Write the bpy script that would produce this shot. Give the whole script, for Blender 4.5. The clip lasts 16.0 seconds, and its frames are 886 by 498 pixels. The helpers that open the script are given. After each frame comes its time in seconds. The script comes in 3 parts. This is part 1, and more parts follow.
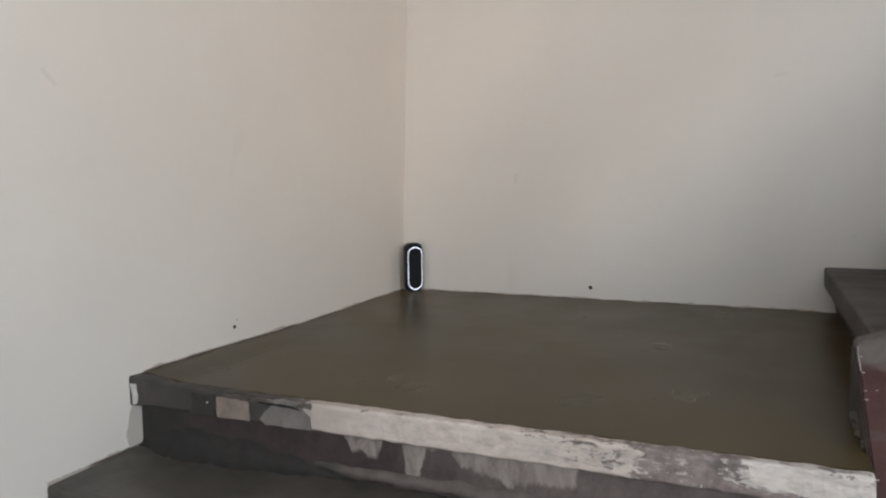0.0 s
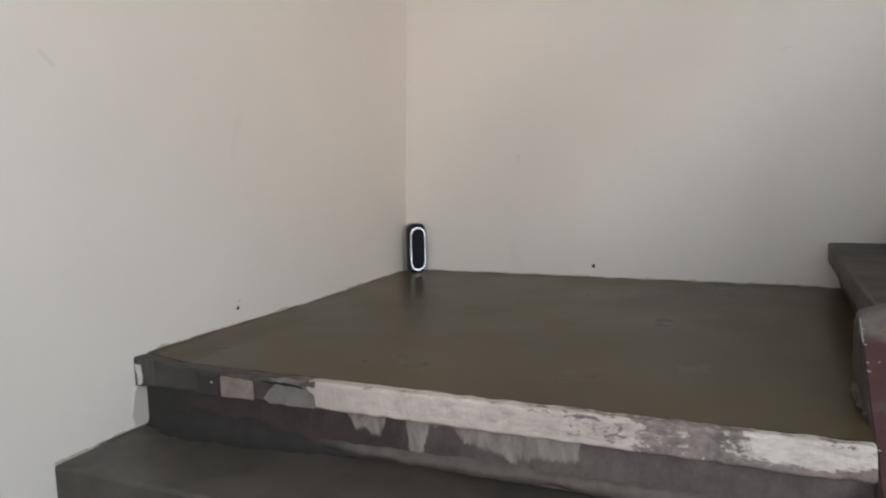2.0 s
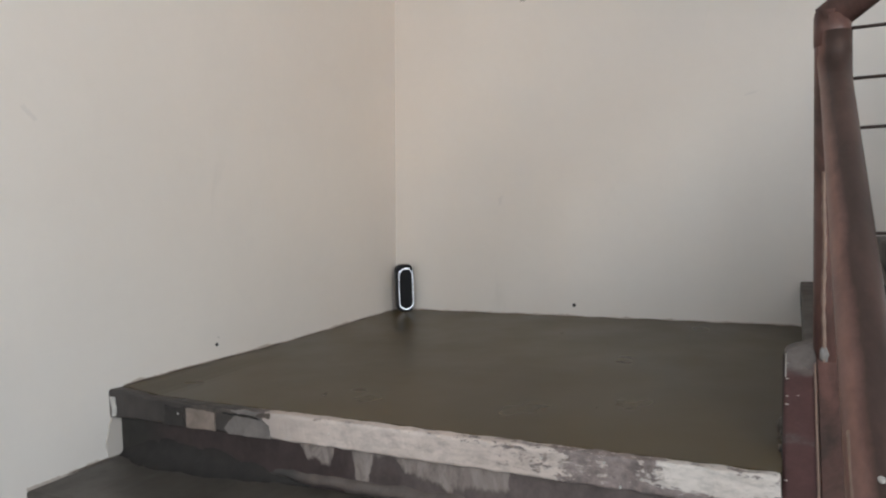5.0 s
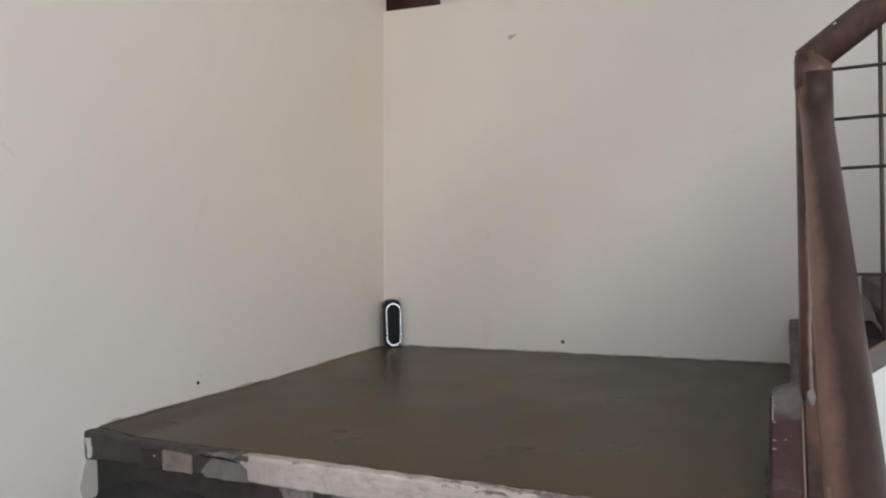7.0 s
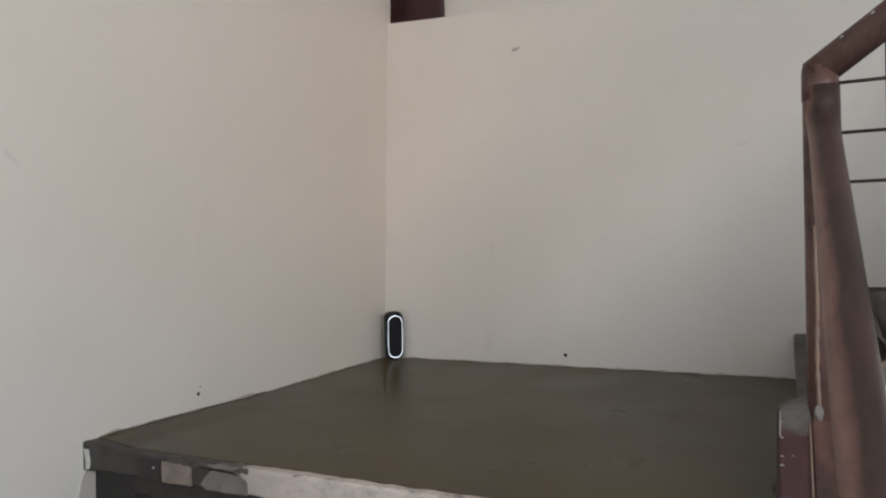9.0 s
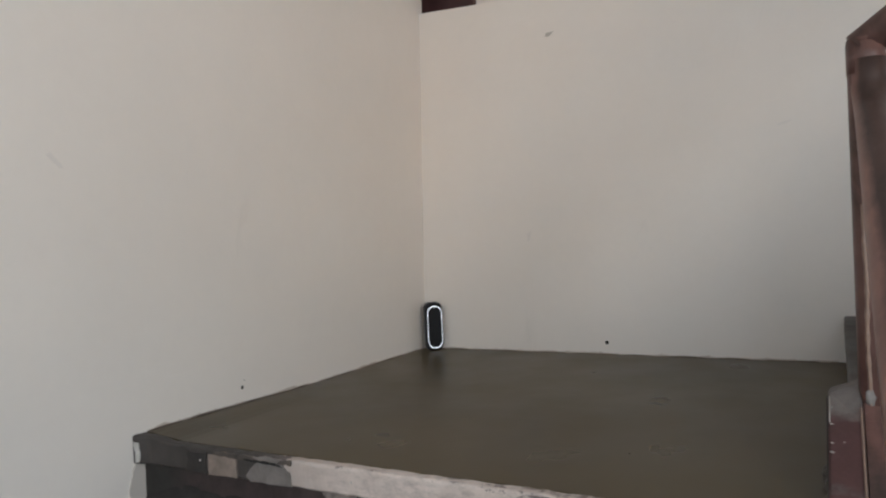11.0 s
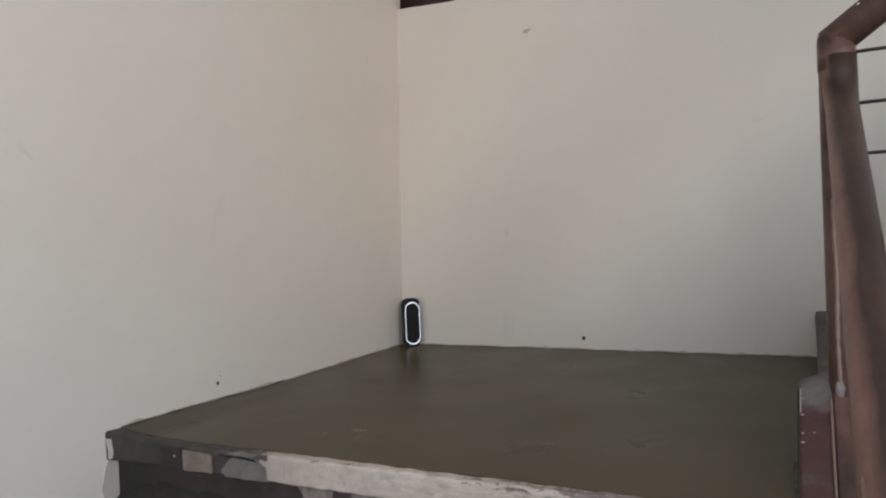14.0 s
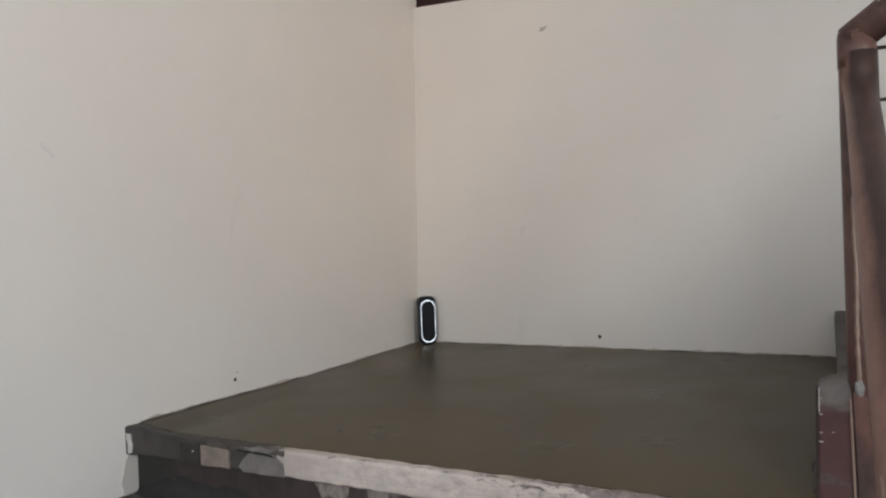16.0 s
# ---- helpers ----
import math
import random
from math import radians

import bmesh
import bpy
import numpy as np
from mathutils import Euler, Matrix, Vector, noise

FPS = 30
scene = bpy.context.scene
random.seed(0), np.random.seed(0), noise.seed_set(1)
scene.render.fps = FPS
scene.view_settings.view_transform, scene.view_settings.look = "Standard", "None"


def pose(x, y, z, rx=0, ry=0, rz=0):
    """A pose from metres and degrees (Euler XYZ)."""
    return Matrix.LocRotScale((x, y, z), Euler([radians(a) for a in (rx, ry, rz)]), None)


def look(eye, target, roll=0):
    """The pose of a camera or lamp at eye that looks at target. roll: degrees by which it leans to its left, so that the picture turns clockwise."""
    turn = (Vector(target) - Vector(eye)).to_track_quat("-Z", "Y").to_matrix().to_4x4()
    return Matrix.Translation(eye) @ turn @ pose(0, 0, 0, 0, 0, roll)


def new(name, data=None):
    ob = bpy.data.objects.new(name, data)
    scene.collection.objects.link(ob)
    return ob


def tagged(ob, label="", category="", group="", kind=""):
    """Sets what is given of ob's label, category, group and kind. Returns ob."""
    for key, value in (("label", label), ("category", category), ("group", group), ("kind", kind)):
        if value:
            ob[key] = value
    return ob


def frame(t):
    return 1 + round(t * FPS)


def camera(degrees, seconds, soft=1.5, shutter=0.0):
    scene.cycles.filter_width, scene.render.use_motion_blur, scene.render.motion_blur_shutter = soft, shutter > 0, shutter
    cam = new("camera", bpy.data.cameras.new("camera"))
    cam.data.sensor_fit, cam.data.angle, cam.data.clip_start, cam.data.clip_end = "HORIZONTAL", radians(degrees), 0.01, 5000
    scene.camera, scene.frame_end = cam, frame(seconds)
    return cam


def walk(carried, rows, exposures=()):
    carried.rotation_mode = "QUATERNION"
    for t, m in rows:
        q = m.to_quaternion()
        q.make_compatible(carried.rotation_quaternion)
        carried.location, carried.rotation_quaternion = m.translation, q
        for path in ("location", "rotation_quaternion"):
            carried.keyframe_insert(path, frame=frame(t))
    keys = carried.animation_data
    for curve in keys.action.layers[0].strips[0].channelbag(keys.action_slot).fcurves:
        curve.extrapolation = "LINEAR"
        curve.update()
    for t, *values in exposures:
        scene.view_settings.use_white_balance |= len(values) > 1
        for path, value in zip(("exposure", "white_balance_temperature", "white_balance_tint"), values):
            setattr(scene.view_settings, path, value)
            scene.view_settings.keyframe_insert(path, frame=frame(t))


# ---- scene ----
cam = camera(63.0, 16.0, soft=2.2)

PATH = [
    (0, (1.43, -2.888, 0.51), (0.646, -1.059, 0.304), -0.7),
    (0.5, (1.429, -2.887, 0.504), (0.646, -1.06, 0.279), -1.0),
    (1, (1.426, -2.891, 0.503), (0.626, -1.073, 0.267), -1.3),
    (1.5, (1.428, -2.887, 0.498), (0.631, -1.07, 0.245), -1.0),
    (2, (1.437, -2.885, 0.497), (0.643, -1.067, 0.245), -1.4),
    (2.5, (1.494, -2.87, 0.508), (0.6, -1.092, 0.307), -1.7),
    (3, (1.584, -2.852, 0.497), (0.544, -1.153, 0.312), -0.7),
    (3.5, (1.636, -2.868, 0.491), (0.594, -1.168, 0.337), -1.9),
    (4, (1.643, -2.884, 0.484), (0.665, -1.147, 0.323), -2.2),
    (4.5, (1.65, -2.887, 0.486), (0.735, -1.116, 0.331), -1.8),
    (4.7, (1.652, -2.889, 0.489), (0.771, -1.099, 0.348), -1.7),
    (6.8, (1.667, -2.857, 0.503), (0.804, -1.056, 0.387), -1.9),
    (7, (1.669, -2.858, 0.508), (0.81, -1.053, 0.461), -1.6),
    (7.5, (1.67, -2.875, 0.523), (0.802, -1.076, 0.616), -0.9),
    (8, (1.681, -2.862, 0.52), (0.816, -1.06, 0.598), -1.4),
    (8.5, (1.672, -2.859, 0.516), (0.807, -1.056, 0.523), -2.0),
    (9, (1.658, -2.851, 0.505), (0.797, -1.046, 0.493), -1.2),
    (9.5, (1.662, -2.838, 0.506), (0.769, -1.048, 0.48), -1.9),
    (9.7, (1.666, -2.84, 0.507), (0.753, -1.061, 0.481), -2.5),
    (12, (1.654, -2.84, 0.502), (0.67, -1.099, 0.459), -2.1),
    (12.5, (1.648, -2.836, 0.5), (0.661, -1.098, 0.454), -1.8),
    (13, (1.659, -2.832, 0.5), (0.701, -1.077, 0.469), -2.5),
    (13.5, (1.665, -2.835, 0.497), (0.737, -1.064, 0.446), -1.9),
    (14, (1.667, -2.838, 0.494), (0.759, -1.057, 0.451), -2.6),
    (14.5, (1.67, -2.836, 0.489), (0.77, -1.051, 0.418), -2.7),
    (15, (1.673, -2.836, 0.49), (0.78, -1.047, 0.435), -2.1),
    (15.5, (1.669, -2.84, 0.488), (0.755, -1.062, 0.43), -2.3),
    (16, (1.667, -2.843, 0.492), (0.722, -1.082, 0.447), -2.5),
]
walk(cam, [(t, look(eye, target, roll)) for t, eye, target, roll in PATH],
     exposures=((0, 0.08), (4.7, 0.09), (6.8, 0.02), (7.1, 0.0), (7.5, -0.10), (8.2, -0.15), (9.7, -0.11), (11.8, -0.12), (14.0, -0.09), (15.5, 0.05), (16, 0.0)))

# ---- world and light ----
world = bpy.data.worlds.new("sky")
scene.world = world
world.use_nodes = True
wn = world.node_tree
sky = wn.nodes.new("ShaderNodeTexSky")
sky.sky_type, sky.sun_disc = "NISHITA", False
sky.sun_elevation, sky.sun_rotation = radians(10.5), radians(132)
wn.nodes["Background"].inputs["Strength"].default_value = 0.12
wn.links.new(sky.outputs["Color"], wn.nodes["Background"].inputs["Color"])

warm_fill_sun = new("warm_fill_sun", bpy.data.lights.new("warm_fill_sun", "SUN"))
warm_fill_sun.data.energy, warm_fill_sun.data.angle, warm_fill_sun.data.color = 0.22, radians(22), (1, 0.67, 0.37)
warm_fill_sun.matrix_world = look((5.0, -4.5, 2.087), (0.0, 0.0, 0.84))   # low soft sun through the side window, added in place of warm floor bounce


def window_lamp(name, centre, target, width, height, power, colour):
    lamp = new(name, bpy.data.lights.new(name, "AREA"))
    lamp.data.shape, lamp.data.size, lamp.data.size_y = "RECTANGLE", width, height
    lamp.data.energy, lamp.data.color = power, colour
    lamp.matrix_world = look(centre, target)
    return lamp


window_lamp("window_light", (2.0, -5.52, 1.35), (2.0, 0, 1.35), 1.9, 1.9, 32, (0.866, 1.0, 1.105))
window_lamp("side_window_light", (4.52, -4.1, 1.35), (0, -4.1, 1.35), 1.35, 1.7, 90, (0.853, 1.0, 1.11))


# ---- materials ----
def nodes_of(name):
    m = bpy.data.materials.new(name)
    m.use_nodes = True
    t = m.node_tree
    return m, t, t.nodes["Principled BSDF"]


def noise_node(t, scale, detail=4, rough=0.55, stretch=None, distortion=0.0):
    co = t.nodes.new("ShaderNodeTexCoord")
    mp = t.nodes.new("ShaderNodeMapping")
    if stretch:
        mp.inputs["Scale"].default_value = stretch
    n = t.nodes.new("ShaderNodeTexNoise")
    n.inputs["Scale"].default_value, n.inputs["Detail"].default_value = scale, detail
    n.inputs["Roughness"].default_value, n.inputs["Distortion"].default_value = rough, distortion
    t.links.new(co.outputs["Object"], mp.inputs["Vector"])
    t.links.new(mp.outputs["Vector"], n.inputs["Vector"])
    return n.outputs["Fac"]


def ramp(t, fac, stops, smooth=False):
    r = t.nodes.new("ShaderNodeValToRGB")
    if smooth:
        r.color_ramp.interpolation = "EASE"
    els = r.color_ramp.elements
    while len(els) < len(stops):
        els.new(0.5)
    for e, (p, c) in zip(els, stops):
        e.position = p
        e.color = (c, c, c, 1) if not isinstance(c, tuple) else (*c, 1)
    t.links.new(fac, r.inputs["Fac"])
    return r.outputs["Color"]


def mix(t, fac, a, b, kind="MIX"):
    m = t.nodes.new("ShaderNodeMix")
    m.data_type, m.blend_type = "RGBA", kind
    for sock, v in ((m.inputs["Factor"], fac), (m.inputs["A"], a), (m.inputs["B"], b)):
        if isinstance(v, bpy.types.NodeSocket):
            t.links.new(v, sock)
        elif isinstance(v, tuple):
            sock.default_value = (*v, 1)
        else:
            sock.default_value = v
    return m.outputs["Result"]


def calc(t, op, a, b=0.0):
    m = t.nodes.new("ShaderNodeMath")
    m.operation = op
    for sock, v in zip(m.inputs, (a, b)):
        if isinstance(v, bpy.types.NodeSocket):
            t.links.new(v, sock)
        else:
            sock.default_value = v
    return m.outputs[0]


def axis_of(t, axis):
    co = t.nodes.new("ShaderNodeTexCoord")
    s = t.nodes.new("ShaderNodeSeparateXYZ")
    t.links.new(co.outputs["Object"], s.inputs[0])
    return s.outputs[axis]


def between(t, value, a, b):
    m = t.nodes.new("ShaderNodeMapRange")
    m.inputs["From Min"].default_value, m.inputs["From Max"].default_value = a, b
    t.links.new(value, m.inputs["Value"])
    return m.outputs[0]


def bump(t, shader, height, strength, distance=0.003):
    b = t.nodes.new("ShaderNodeBump")
    b.inputs["Strength"].default_value, b.inputs["Distance"].default_value = strength, distance
    t.links.new(height, b.inputs["Height"])
    t.links.new(b.outputs["Normal"], shader.inputs["Normal"])


def plaster(name, colour, dirt=0.9, rough=0.62):
    m, t, s = nodes_of(name)
    broad = ramp(t, noise_node(t, 1.3, 3), ((0.3, 0.94), (0.7, 1.0)))
    fine = ramp(t, noise_node(t, 26, 5), ((0.3, 0.985), (0.7, 1.0)))
    smears = ramp(t, noise_node(t, 3.2, 6, 0.7, (1, 1, 0.35), 0.6), ((0.66, 1.0), (0.82, dirt)))
    c = mix(t, 1.0, mix(t, 1.0, mix(t, 1.0, colour, broad, "MULTIPLY"), fine, "MULTIPLY"), smears, "MULTIPLY")
    t.links.new(c, s.inputs["Base Color"])
    s.inputs["Roughness"].default_value = rough
    s.inputs["Specular IOR Level"].default_value = 0.3
    h = calc(t, "ADD", calc(t, "MULTIPLY", noise_node(t, 4, 3), 3.0), calc(t, "MULTIPLY", noise_node(t, 70, 4), 0.25))
    bump(t, s, h, 0.35, 0.003)
    return m


def cement(name, dark, light, rough=(0.3, 0.5), scale=2.2, bumps=0.25):
    m, t, s = nodes_of(name)
    c1 = mix(t, ramp(t, noise_node(t, scale, 5, 0.6, None, 0.4), ((0.3, 0.0), (0.72, 1.0))), dark, light)
    c2 = mix(t, 1.0, c1, ramp(t, noise_node(t, 38, 6, 0.7), ((0.25, 0.82), (0.75, 1.08))), "MULTIPLY")
    t.links.new(c2, s.inputs["Base Color"])
    r = between(t, noise_node(t, 5, 4), 0.3, 0.7)
    r = calc(t, "ADD", calc(t, "MULTIPLY", r, rough[1] - rough[0]), rough[0])
    t.links.new(r, s.inputs["Roughness"])
    h = calc(t, "ADD", noise_node(t, 9, 4), calc(t, "MULTIPLY", noise_node(t, 90, 3), 0.3))
    bump(t, s, h, bumps, 0.002)
    return m


def floor_cement(name, dark, light):
    """Trowelled brown cement, sealed and slightly glossy."""
    m, t, s = nodes_of(name)
    c = mix(t, ramp(t, noise_node(t, 1.7, 3, 0.5), ((0.3, 0.0), (0.7, 1.0)), True), dark, light)
    c = mix(t, 1.0, c, ramp(t, noise_node(t, 7, 4, 0.6), ((0.05, 0.80), (0.95, 1.06))), "MULTIPLY")
    c = mix(t, 1.0, c, ramp(t, noise_node(t, 60, 4, 0.6), ((0.2, 0.93), (0.8, 1.0))), "MULTIPLY")
    t.links.new(c, s.inputs["Base Color"])
    t.links.new(calc(t, "ADD", calc(t, "MULTIPLY", noise_node(t, 3.5, 3), 0.22), 0.2), s.inputs["Roughness"])
    s.inputs["Specular IOR Level"].default_value = 0.2
    return m


def worn_paint(name, base, paint, x_stops, length, noise_scale, stretch, ragged, rough=0.6):
    """Old paint over cement, kept along the length as x_stops say, with ragged bare spots."""
    m, t, s = nodes_of(name)
    along = ramp(t, between(t, axis_of(t, 0), 0.0, length), [(p / length, v) for p, v in x_stops])
    spots = noise_node(t, noise_scale, 8, 0.65, stretch, 0.5)
    keep = calc(t, "ADD", along, calc(t, "MULTIPLY", calc(t, "SUBTRACT", spots, 0.5), ragged))
    keep = ramp(t, keep, ((0.42, 0.0), (0.58, 1.0)))
    ground = mix(t, ramp(t, noise_node(t, 14, 5), ((0.3, 0.0), (0.7, 1.0))), base, tuple(1.7 * c for c in base))
    coat = mix(t, 1.0, paint, ramp(t, noise_node(t, 22, 6, 0.7, (1, 1, 0.6)), ((0.25, 0.55), (0.6, 1.0))), "MULTIPLY")
    t.links.new(mix(t, keep, ground, coat), s.inputs["Base Color"])
    s.inputs["Roughness"].default_value = rough
    bump(t, s, calc(t, "ADD", keep, calc(t, "MULTIPLY", noise_node(t, 60, 4), 0.5)), 0.5, 0.0015)
    return m


def nosing_paint(name, base, bare, paint, fresh, x_stops, length):
    """The landing's edge: bare dark cement at one end, then old pinkish white paint that peels to purple-grey, fresher white at the far end."""
    m, t, s = nodes_of(name)
    x, z = axis_of(t, 0), axis_of(t, 2)
    wobble = calc(t, "MULTIPLY", calc(t, "SUBTRACT", noise_node(t, 26, 5, 0.6), 0.5), 0.10)
    xw = calc(t, "ADD", x, wobble)
    along = ramp(t, between(t, xw, 0.0, length), [(p / length, v) for p, v in x_stops])
    big = calc(t, "MULTIPLY", calc(t, "SUBTRACT", noise_node(t, 17, 7, 0.7, (0.7, 1, 1.5), 0.8), 0.5), 1.25)
    small = calc(t, "MULTIPLY", calc(t, "SUBTRACT", noise_node(t, 75, 6, 0.7, (0.6, 1, 1.3), 0.5), 0.5), 1.1)
    keep = calc(t, "ADD", along, calc(t, "ADD", big, small))
    hem = calc(t, "MULTIPLY", between(t, z, -0.034, -0.062), between(t, xw, 1.38, 1.48))
    keep = calc(t, "SUBTRACT", keep, calc(t, "MULTIPLY", hem, 0.95))
    rim = calc(t, "MULTIPLY", between(t, z, -0.012, 0.0), ramp(t, noise_node(t, 40, 6, 0.7, (0.5, 1, 1)), ((0.50, 0.0), (0.60, 1.0))))
    keep = calc(t, "SUBTRACT", keep, calc(t, "MULTIPLY", rim, 0.6))
    keep = ramp(t, keep, ((0.42, 0.0), (0.56, 1.0)))
    dark = mix(t, ramp(t, noise_node(t, 14, 5), ((0.3, 0.0), (0.7, 1.0))), base, tuple(1.7 * c for c in base))
    grey = mix(t, ramp(t, noise_node(t, 32, 7, 0.75), ((0.35, 0.0), (0.68, 1.0))), tuple(0.55 * c for c in bare), tuple(1.35 * c for c in bare))
    ground = mix(t, between(t, xw, 0.46, 0.56), dark, grey)
    coat = mix(t, between(t, xw, 1.30, 1.45), paint, fresh)
    coat = mix(t, 1.0, coat, ramp(t, noise_node(t, 9, 5, 0.6, (0.7, 1, 1.2)), ((0.3, 0.76), (0.62, 1.0))), "MULTIPLY")
    coat = mix(t, 1.0, coat, ramp(t, noise_node(t, 55, 6, 0.75, (0.5, 1, 1.2)), ((0.28, 0.62), (0.55, 1.0))), "MULTIPLY")
    coat = mix(t, between(t, xw, 0.72, 0.52), coat, tuple(0.62 * c for c in paint))
    t.links.new(mix(t, keep, ground, coat), s.inputs["Base Color"])
    s.inputs["Roughness"].default_value = 0.6
    bump(t, s, calc(t, "ADD", keep, calc(t, "MULTIPLY", noise_node(t, 60, 4), 0.6)), 0.6, 0.0018)
    return m


def riser_paint(name, dark, red, grey, pale):
    """A stained riser: near black at one end, red-brown, then purple-grey, with pale paint that ran down from the nosing."""
    m, t, s = nodes_of(name)
    x, z = axis_of(t, 0), axis_of(t, 2)
    xw = calc(t, "ADD", x, calc(t, "MULTIPLY", calc(t, "SUBTRACT", noise_node(t, 16, 5, 0.6, (1, 1, 0.6)), 0.5), 0.05))
    stain = calc(t, "ADD", between(t, x, 0.0, 1.2), calc(t, "MULTIPLY", calc(t, "SUBTRACT", noise_node(t, 8, 5, 0.6, (1, 1, 0.5)), 0.5), 0.35))
    c = ramp(t, stain, ((0.08, dark), (0.22, red), (0.60, tuple(1.25 * v for v in red)), (0.74, grey), (1.0, grey)))
    c = mix(t, 1.0, c, ramp(t, noise_node(t, 26, 7, 0.75, (1, 1, 0.7)), ((0.3, 0.6), (0.7, 1.25))), "MULTIPLY")
    c = mix(t, 1.0, c, ramp(t, noise_node(t, 6, 4, 0.6, (0.7, 1, 1.4)), ((0.3, 0.75), (0.7, 1.1))), "MULTIPLY")
    # how far down the paint ran along the length, in tenths of a metre
    depth = ramp(t, between(t, xw, 0.0, 1.7), [(p / 1.7, v) for p, v in ((0.605, 0.0), (0.618, 0.36), (0.66, 0.42), (0.69, 0.52), (0.703, 0.0), (0.752, 0.0), (0.76, 0.85),
                 (0.79, 0.9), (0.80, 0.1), (0.85, 0.08), (0.875, 0.34), (0.93, 0.42), (0.98, 0.62), (1.05, 0.52), (1.12, 0.42), (1.135, 0.0))])
    run = calc(t, "ADD", calc(t, "MULTIPLY", depth, 0.1), calc(t, "ADD", z, 0.064))
    run = calc(t, "ADD", run, calc(t, "MULTIPLY", calc(t, "SUBTRACT", noise_node(t, 34, 6, 0.65, (1.2, 1, 0.45), 0.4), 0.5), 0.05))
    edge = calc(t, "MULTIPLY", between(t, run, -0.002, 0.008), between(t, depth, 0.02, 0.12))
    streak = ramp(t, noise_node(t, 30, 6, 0.7, (1, 1, 0.4), 0.5), ((0.32, 0.15), (0.62, 1.0)))
    c = mix(t, calc(t, "MULTIPLY", edge, streak), c, pale)
    t.links.new(c, s.inputs["Base Color"])
    s.inputs["Roughness"].default_value = 0.6
    bump(t, s, calc(t, "ADD", edge, noise_node(t, 50, 4)), 0.4, 0.0015)
    return m


def string_paint(name, maroon, grey):
    """Maroon steel paint with cement smeared over its upper end and in a band lower down."""
    m, t, s = nodes_of(name)
    y = axis_of(t, 1)
    end = ramp(t, between(t, y, -0.30, 0.05), ((0.0, 0.0), (0.14, 0.0), (0.22, 0.47), (0.32, 0.36), (0.50, 0.12), (0.62, 0.3), (0.72, 0.62), (1.0, 0.8)))
    mask = calc(t, "ADD", end, calc(t, "MULTIPLY", calc(t, "SUBTRACT", noise_node(t, 22, 6, 0.65), 0.5), 0.8))
    mask = ramp(t, mask, ((0.4, 0.0), (0.62, 1.0)))
    c = mix(t, mask, maroon, grey)
    c = mix(t, 1.0, c, ramp(t, noise_node(t, 40, 5, 0.7), ((0.3, 0.75), (0.7, 1.15))), "MULTIPLY")
    t.links.new(c, s.inputs["Base Color"])
    t.links.new(calc(t, "ADD", calc(t, "MULTIPLY", mask, 0.25), 0.42), s.inputs["Roughness"])
    bump(t, s, calc(t, "ADD", mask, noise_node(t, 60, 4)), 0.3, 0.0012)
    return m


def steel_paint(name, colour, rust, rough=0.38, amount=0.62, scale=5, stretch=(1, 1, 0.6)):
    m, t, s = nodes_of(name)
    worn = ramp(t, noise_node(t, scale, 6, 0.65, stretch, 0.8), ((amount - 0.1, 0.0), (amount + 0.1, 1.0)))
    streak = ramp(t, noise_node(t, 3.2 * scale, 5, 0.65, (1, 0.6, 0.6)), ((0.3, 0.72), (0.7, 1.2)))
    t.links.new(mix(t, 1.0, mix(t, worn, colour, rust), streak, "MULTIPLY"), s.inputs["Base Color"])
    t.links.new(calc(t, "ADD", calc(t, "MULTIPLY", worn, 0.2), rough), s.inputs["Roughness"])
    bump(t, s, noise_node(t, 45, 4), 0.25, 0.001)
    return m


def shaded_rail_paint(name, paint, bare):
    """Brown-pink rail paint, its darker right side painted in as shade; bare: shade tone."""
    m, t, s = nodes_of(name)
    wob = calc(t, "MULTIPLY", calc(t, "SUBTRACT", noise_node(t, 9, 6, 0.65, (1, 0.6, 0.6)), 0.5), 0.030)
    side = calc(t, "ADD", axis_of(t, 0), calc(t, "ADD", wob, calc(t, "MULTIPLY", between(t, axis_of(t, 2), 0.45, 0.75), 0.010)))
    shaded = ramp(t, between(t, side, -0.020, 0.006), ((0.25, 0.0), (0.75, 1.0)))
    shaded = calc(t, "MULTIPLY", shaded, ramp(t, noise_node(t, 6, 5, 0.6, (1, 0.5, 0.5)), ((0.25, 0.7), (0.6, 1.0))))
    c = mix(t, shaded, paint, bare)
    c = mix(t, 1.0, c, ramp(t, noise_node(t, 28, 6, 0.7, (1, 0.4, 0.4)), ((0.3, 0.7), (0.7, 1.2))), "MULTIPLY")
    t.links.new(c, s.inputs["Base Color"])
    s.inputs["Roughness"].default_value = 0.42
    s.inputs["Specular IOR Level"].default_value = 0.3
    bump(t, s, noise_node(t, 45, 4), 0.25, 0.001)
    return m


def plain(name, colour, rough=0.5, metal=0.0):
    m, t, s = nodes_of(name)
    v = ramp(t, noise_node(t, 60, 4), ((0.3, 0.85), (0.7, 1.1)))
    t.links.new(mix(t, 1.0, colour, v, "MULTIPLY"), s.inputs["Base Color"])
    s.inputs["Roughness"].default_value, s.inputs["Metallic"].default_value = rough, metal
    return m


